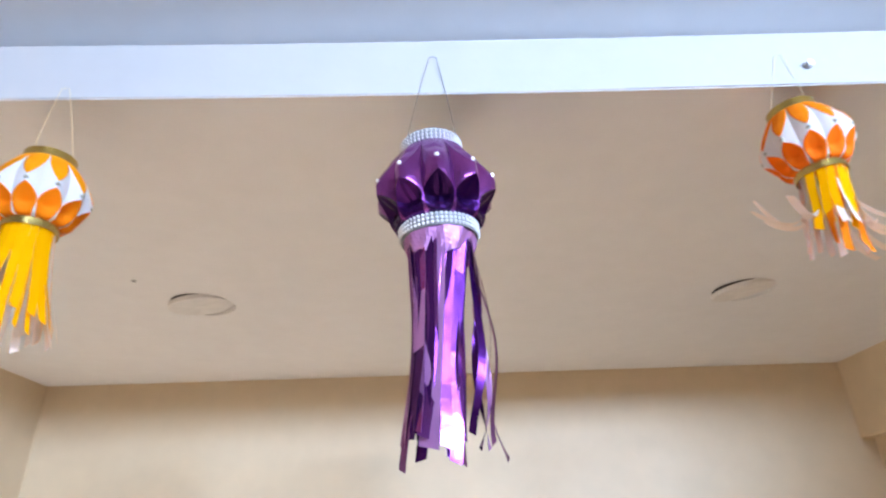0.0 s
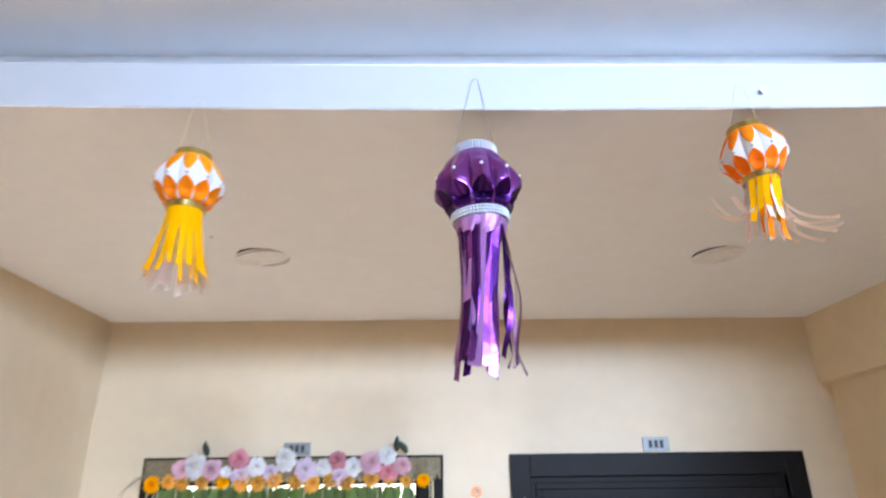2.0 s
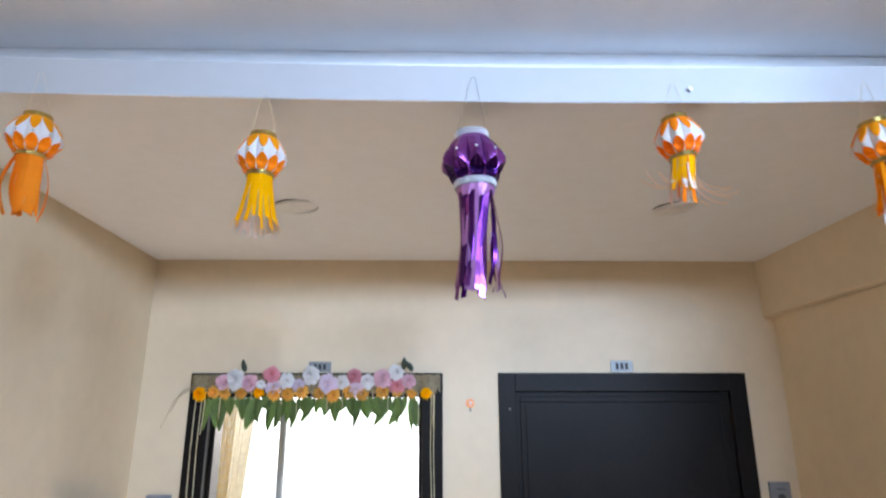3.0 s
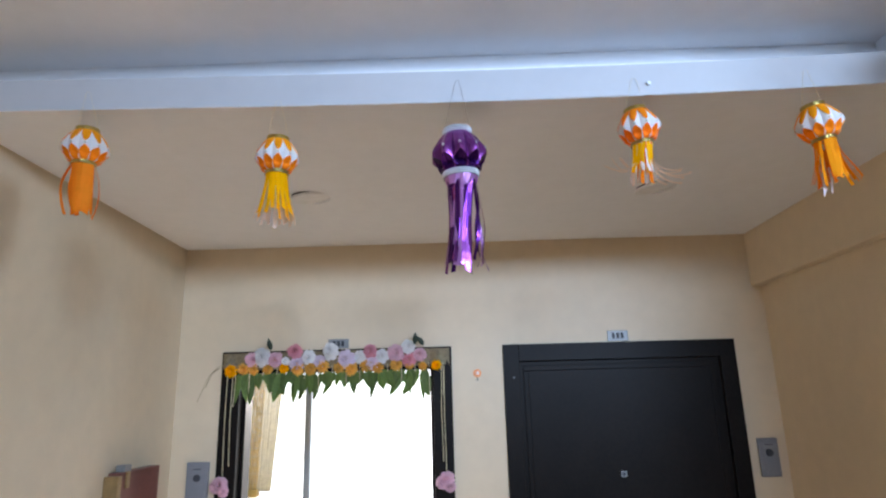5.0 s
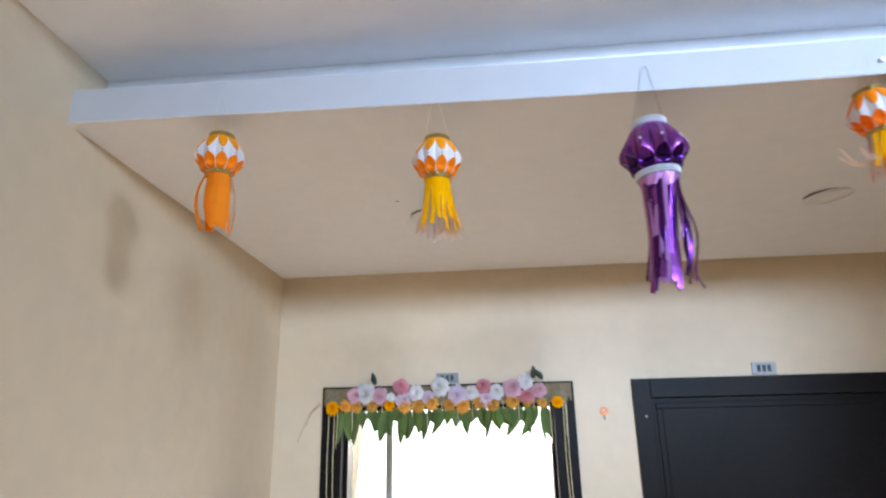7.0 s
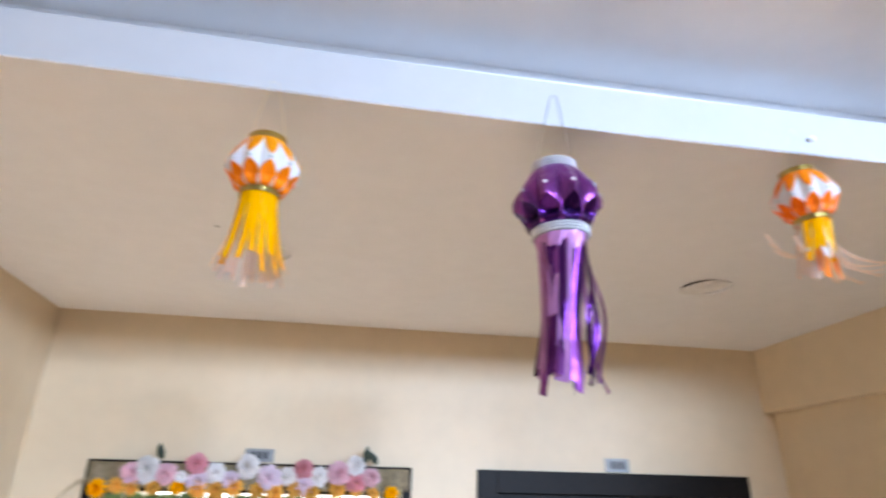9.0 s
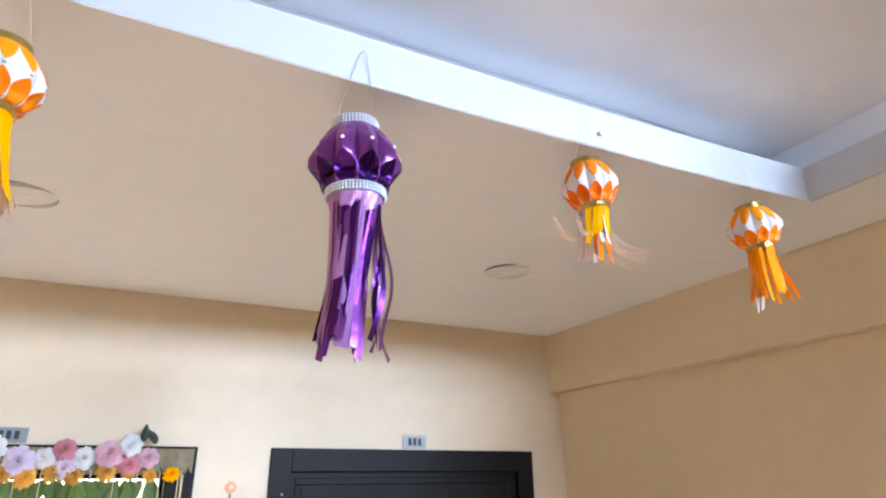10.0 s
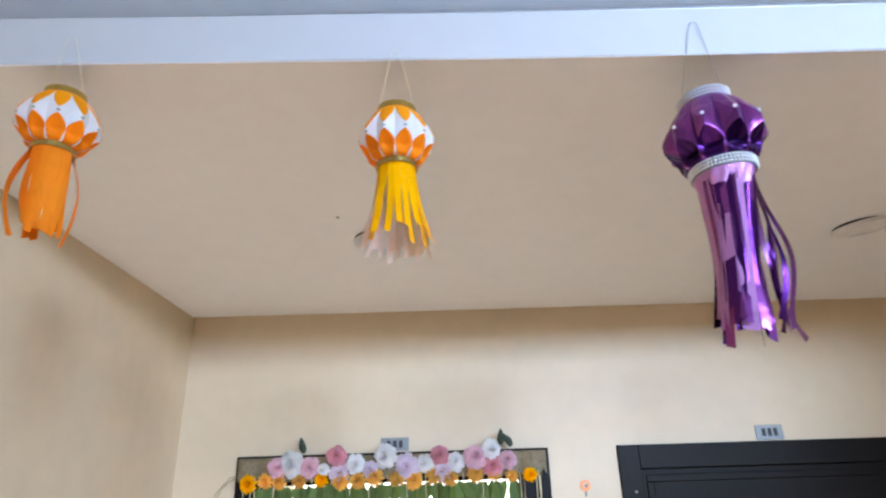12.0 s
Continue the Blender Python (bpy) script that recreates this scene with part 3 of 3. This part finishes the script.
lantern("paper_lantern", "tilted red-orange and white paper lantern with curled pale strips", (0.262, LANTERN_Y, 2.487), (0.255, FY - 0.004, 2.665), (0, -6, 0), dict(PAPER, spin=0.2, rm=0.054, plumb=13), [
    ((YELLOW, PALE), 6, 0.086, 0.0105, 0.003, 0, 0.3, 0.002, 0, -2.8, -0.3), ((ORANGE, PALE), 5, 0.100, 0.009, 0.004, 0, 0.5, 0.002, 0, 0.6, 2.6),
    ((PALE, PALE), 7, 0.124, 0.0105, 0.078, 0.062, 0.4, 0.003, -0.016, -0.9, 0.9), ((PALE, PALE), 4, 0.124, 0.010, 0.072, 0.078, 0.4, 0.003, -0.016, 2.7, 3.8),
    ((ORANGE, WHITE), 5, 0.118, 0.0085, 0.010, 0.012, 1.6, 0.004, -0.004, -2.2, -0.6), ((PALE, PALE), 4, 0.120, 0.009, 0.024, 0.03, 0.8, 0.003, -0.006, -2.0, -0.4)], 13, RED_KIT, THREAD)
lantern("paper_lantern", "tilted orange and white paper lantern with flaring orange strips", (0.720, LANTERN_Y, 2.482), (0.700, FY - 0.004, 2.672), (0, -8, 0), dict(PAPER, spin=0.6, plumb=5), [
    ((AMBER, AMBER), 7, 0.108, 0.0112, 0.006, 0, 0.25, 0.0015, 0, -2.0, -0.7), ((AMBER, AMBER), 5, 0.118, 0.0095, 0.032, 0, 0.3, 0.002, 0, -0.7, 0.4),
    ((AMBER, DEEP), 4, 0.122, 0.0075, 0.030, 0, 0.4, 0.002, 0, 2.7, 3.9), ((AMBER, DEEP), 6, 0.112, 0.010, 0.012, 0, 0.3, 0.002, 0, 0.8, 2.4),
    ((ORANGE, WHITE), 3, 0.132, 0.006, 0.010, 0, 0.5, 0.003, 0, 1.0, 2.2)], 14, KIT, THREAD)

FOILP = dict(n=10, rt=0.034, rb=0.0425, rm=0.072, h=0.106, pleat=0.2, cup=0.02, fold=0.5, band=0.014, spin=0.35, soft=False, gem=0.003, plumb=6, back=2)
purple = lantern("foil_lantern", "shiny purple foil lantern with rhinestone bands and long strips", (-0.203, LANTERN_Y, 2.418), (-0.204, FY - 0.004, 2.674), (0, -3, 0), FOILP, [
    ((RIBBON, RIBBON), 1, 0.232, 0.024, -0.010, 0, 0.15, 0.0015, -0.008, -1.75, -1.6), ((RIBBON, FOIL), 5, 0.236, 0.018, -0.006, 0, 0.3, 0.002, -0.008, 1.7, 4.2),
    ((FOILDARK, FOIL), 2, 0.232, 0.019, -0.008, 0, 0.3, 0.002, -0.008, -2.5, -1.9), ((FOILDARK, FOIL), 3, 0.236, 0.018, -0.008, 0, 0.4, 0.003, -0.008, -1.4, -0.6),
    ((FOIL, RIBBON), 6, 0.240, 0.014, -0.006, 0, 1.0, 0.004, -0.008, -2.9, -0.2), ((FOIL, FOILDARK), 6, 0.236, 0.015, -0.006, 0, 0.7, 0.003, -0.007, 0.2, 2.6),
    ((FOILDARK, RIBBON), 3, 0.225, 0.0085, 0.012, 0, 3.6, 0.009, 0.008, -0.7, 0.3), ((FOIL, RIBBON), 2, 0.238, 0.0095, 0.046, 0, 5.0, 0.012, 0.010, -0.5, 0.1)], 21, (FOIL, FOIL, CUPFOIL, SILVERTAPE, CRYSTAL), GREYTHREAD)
def skirt_radius(a, t):
    """The crinkled foil collar: flared under the band, drawn in where the strips begin."""
    fold = 0.0022 * math.sin(5 * a + 1.1) + 0.0013 * math.sin(13 * a + 4 * t)
    return 0.0425 - 0.010 * t ** 1.4 + fold * (0.3 + t)


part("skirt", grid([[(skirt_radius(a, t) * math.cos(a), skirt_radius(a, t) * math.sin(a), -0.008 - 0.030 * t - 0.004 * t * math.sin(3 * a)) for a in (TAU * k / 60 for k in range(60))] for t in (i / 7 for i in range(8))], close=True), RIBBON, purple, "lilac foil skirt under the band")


def stones(radius, z0, z1, rows, count):
    bm = bmesh.new()
    for j in range(rows):
        z = z0 + (z1 - z0) * (j + 0.5) / rows
        for i in range(count):
            a = 2 * math.pi * i / count
            m = pose(radius * math.cos(a), radius * math.sin(a), z, 0, 90, math.degrees(a))
            bmesh.ops.create_cone(bm, cap_ends=True, segments=6, radius1=0.0021, radius2=0.0008, depth=0.0024, matrix=m)
    return bm


bands = sorted((o for o in purple.children if o.name.split(".")[0] in ("top_band", "bottom_band")), key=lambda o: o.name, reverse=True)
for band, (r, z0, z1, c) in zip(bands, ((0.0355, 0.104, 0.119, 44), (0.044, -0.013, 0.002, 54))):
    tagged(part("rhinestone_trim", stones(r + 0.0018, z0, z1, 3, c), CRYSTAL, band, "rows of clear silver rhinestones"), kind="stuff")

# ---- flower garland over the open door ----
# rose, pink and lilac are paled: glare haze from the doorway mixed into them
ROSE = material("rose_pink_cloth", (0.68, 0.27, 0.31), 0.8, vary=0.12, scale=40, translucent=0.25, island=0.1)
PINK = material("soft_pink_cloth", (0.76, 0.46, 0.52), 0.8, vary=0.12, scale=40, translucent=0.3, island=0.1)
LILAC = material("pale_lilac_cloth", (0.74, 0.61, 0.70), 0.8, vary=0.1, scale=40, translucent=0.3, island=0.1)
CREAM = material("cream_white_cloth", (0.82, 0.80, 0.78), 0.8, vary=0.08, scale=40, translucent=0.3, island=0.06)
MARI = material("marigold_cloth", (0.82, 0.42, 0.07), 0.8, vary=0.15, scale=60, translucent=0.25, island=0.15)
GREEN = material("green_cloth_leaf", (0.14, 0.21, 0.05), 0.65, vary=0.25, scale=30, translucent=0.4, island=0.25)
DARKLEAF = material("dark_green_leaf", (0.02, 0.035, 0.02), 0.6, vary=0.2, scale=30)
LACE = material("gold_brown_lace", (0.30, 0.23, 0.13), 0.6, vary=0.3, scale=50, fine=160, translucent=0.35)
CORD = material("pale_gold_cord", (0.70, 0.58, 0.34), 0.45, vary=0.15, scale=80)


def blossom(rng, radius, rings):
    """A cloth flower facing -y: cupped petals in rings."""
    bm = bmesh.new()
    for count, reach, rise, size in rings:
        off = rng.uniform(0, TAU)
        for k in range(count):
            a = off + TAU * k / count + rng.uniform(-0.12, 0.12)
            rows = []
            long = radius * reach * rng.uniform(0.9, 1.1)
            for i in range(5):
                s = i / 4
                w = size * radius * math.sin(math.pi * (0.12 + 0.72 * s)) ** 0.8
                out = radius * 0.06 + long * s
                fwd = -radius * (0.12 + rise * s - 0.35 * s * s)
                rows.append([(out * math.cos(a) - w * e * math.sin(a), fwd - abs(e) * w * 0.35 * (1 - 0.5 * s) + rng.uniform(-1, 1) * radius * 0.03, out * math.sin(a) + w * e * math.cos(a)) for e in (-1, -0.5, 0, 0.5, 1)])
            vs = [[bm.verts.new(p) for p in r] for r in rows]
            for r0, r1 in zip(vs, vs[1:]):
                for c in range(4):
                    bm.faces.new((r0[c], r0[c + 1], r1[c + 1], r1[c]))
    return bm


FULL = ((8, 0.95, 0.25, 0.42), (7, 0.72, 0.6, 0.36), (5, 0.45, 0.9, 0.28), (4, 0.25, 1.1, 0.2))
POM = ((12, 0.95, 0.3, 0.2), (11, 0.8, 0.7, 0.2), (9, 0.6, 0.95, 0.18), (7, 0.4, 1.1, 0.16), (5, 0.2, 1.15, 0.14))


def mango_leaf(rng, length, width):
    bend, twist = rng.uniform(-0.02, 0.02), rng.uniform(-0.5, 0.5)
    rows = []
    for i in range(11):
        s = i / 10
        w = width / 2 * math.sin(math.pi * s ** 0.8) ** 0.8 + 0.0006
        rows.append([(bend * s * s + w * e * math.cos(twist * s), -0.004 - 0.012 * math.sin(2.2 * s) + abs(e) * w * 0.35 + w * e * math.sin(twist * s), -length * s) for e in (-1, -0.5, 0, 0.5, 1)])
    return thicken(grid(rows), 0.0005)


grng = random.Random(5)
garland = tagged(new("flower_garland"), "cloth garland of pink and white flowers over the open door", "garland")
garland.location = (-0.794, -0.02, 2.05)


def place_at(x, y, z):
    return Matrix.Translation((x + 0.794, y + 0.02, z - 2.05))


def lace_band():
    rows = []
    for i in range(7):
        s = i / 6
        rows.append([(D1L + 0.008 + 1.08 * k / 90, -0.018 - 0.006 * math.sin(k * 0.9) * (0.4 + s), 2.112 - 0.075 * s - 0.006 * abs(math.sin(k * 0.35)) * s) for k in range(91)])
    return thicken(grid(rows), 0.0008)


part("lace_band", lace_band(), LACE, garland, "gold-brown lace band", smooth=True, at=place_at(0, 0, 0))
flower_plan = (
    (PINK, 250, 230, 42), (CREAM, 312, 215, 54), (PINK, 388, 228, 44), (CREAM, 455, 238, 26), (ROSE, 515, 180, 42), (LILAC, 525, 250, 40),
    (CREAM, 600, 215, 40), (LILAC, 668, 240, 36), (CREAM, 740, 180, 50), (LILAC, 832, 225, 52), (CREAM, 916, 212, 38), (ROSE, 982, 176, 40), (LILAC, 992, 245, 44),
    (CREAM, 1050, 205, 40), (PINK, 1142, 185, 48), (CREAM, 1215, 150, 40), (ROSE, 1222, 225, 42), (PINK, 1288, 195, 38))
for mat, cx, cy, r in flower_plan:
    x = D1L + (cx - 52) * 0.000768
    z = DTOP - (cy - (182 - 0.029 * (cx - 52))) * 0.00077
    part("flower", blossom(grng, r * 0.00085, FULL), mat, garland, smooth=True, at=place_at(x, -0.03 - 0.012 * (cy < 200), z) @ pose(0, 0, 0, grng.uniform(-12, 12), grng.uniform(0, 90), grng.uniform(-15, 15)))
for dx, dz, ang in ((0.245, 0.022, 160), (0.925, 0.03, 195), (0.965, 0.024, 160)):
    part("dark_leaf", mango_leaf(grng, 0.055, 0.024), DARKLEAF, garland, "dark green leaf", at=place_at(D1L + dx, -0.045, DTOP + dz - 0.02) @ pose(0, 0, 0, 0, ang, 0))
xs = [D1L + 0.04 + 0.0655 * k for k in range(16)]
for k, x in enumerate(xs):
    wob = grng.uniform(-0.011, 0.011)
    part("marigold", blossom(grng, grng.uniform(0.022, 0.033), POM), YELLOW if k in (0, 4, 15) else MARI, garland, smooth=True, at=place_at(x + 1.2 * wob, -0.026, 2.032 + grng.uniform(-0.008, 0.008)) @ pose(0, 0, 0, grng.uniform(-15, 15), grng.uniform(0, 90), 0))
    if 0 < k < 15:
        for side in (-1, 0, 1):
            part("leaf", mango_leaf(grng, grng.uniform(0.06, 0.15), grng.uniform(0.034, 0.058)), GREEN, garland, at=place_at(x + side * 0.016, -0.02, 2.018) @ pose(0, 0, 0, 0, -side * grng.uniform(-6, 34) + (not side) * grng.uniform(-12, 12), grng.uniform(-50, 50)))
    px = x + 0.033
    drop = grng.uniform(0.10, 0.20)
    part("bead_string", tube([(px, -0.026, 2.045), (px + 0.002, -0.03, 2.045 - drop * 0.5), (px + grng.uniform(-0.006, 0.006), -0.028, 2.045 - drop)], 0.0016, 5), CORD, garland, at=place_at(0, 0, 0))
for x, n in ((D1L + 0.035, 1), (D1L + 0.06, 0), (D1R - 0.037, 1), (D1R - 0.05, 0)):
    zb = 1.525 if n else 1.60
    part("side_string", tube([(x, -0.024, 2.03), (x - 0.003, -0.022, 1.8), (x + 0.002, -0.022, zb)], 0.0017, 5), CORD, garland, at=place_at(0, 0, 0))
    if n:
        for dx, dz, r in ((0, 0, 0.036), (-0.02, -0.012, 0.03), (0.016, -0.03, 0.026)):
            part("side_flower", blossom(grng, r, FULL), PINK, garland, smooth=True, at=place_at(x + dx, -0.04, 1.525 + dz) @ pose(0, 0, 0, grng.uniform(-20, 20), grng.uniform(0, 90), 0))
for k in range(3):
    e = (D1L - 0.03 - 0.035 * k, -0.03, 2.02 - 0.065 * k)
    part("twig", tube([(D1L + 0.02, -0.02, 2.06), ((D1L + e[0]) / 2, -0.035, 2.05 - 0.02 * k), e], 0.0010, 5), LACE, garland, "thin dry twig", at=place_at(0, 0, 0))
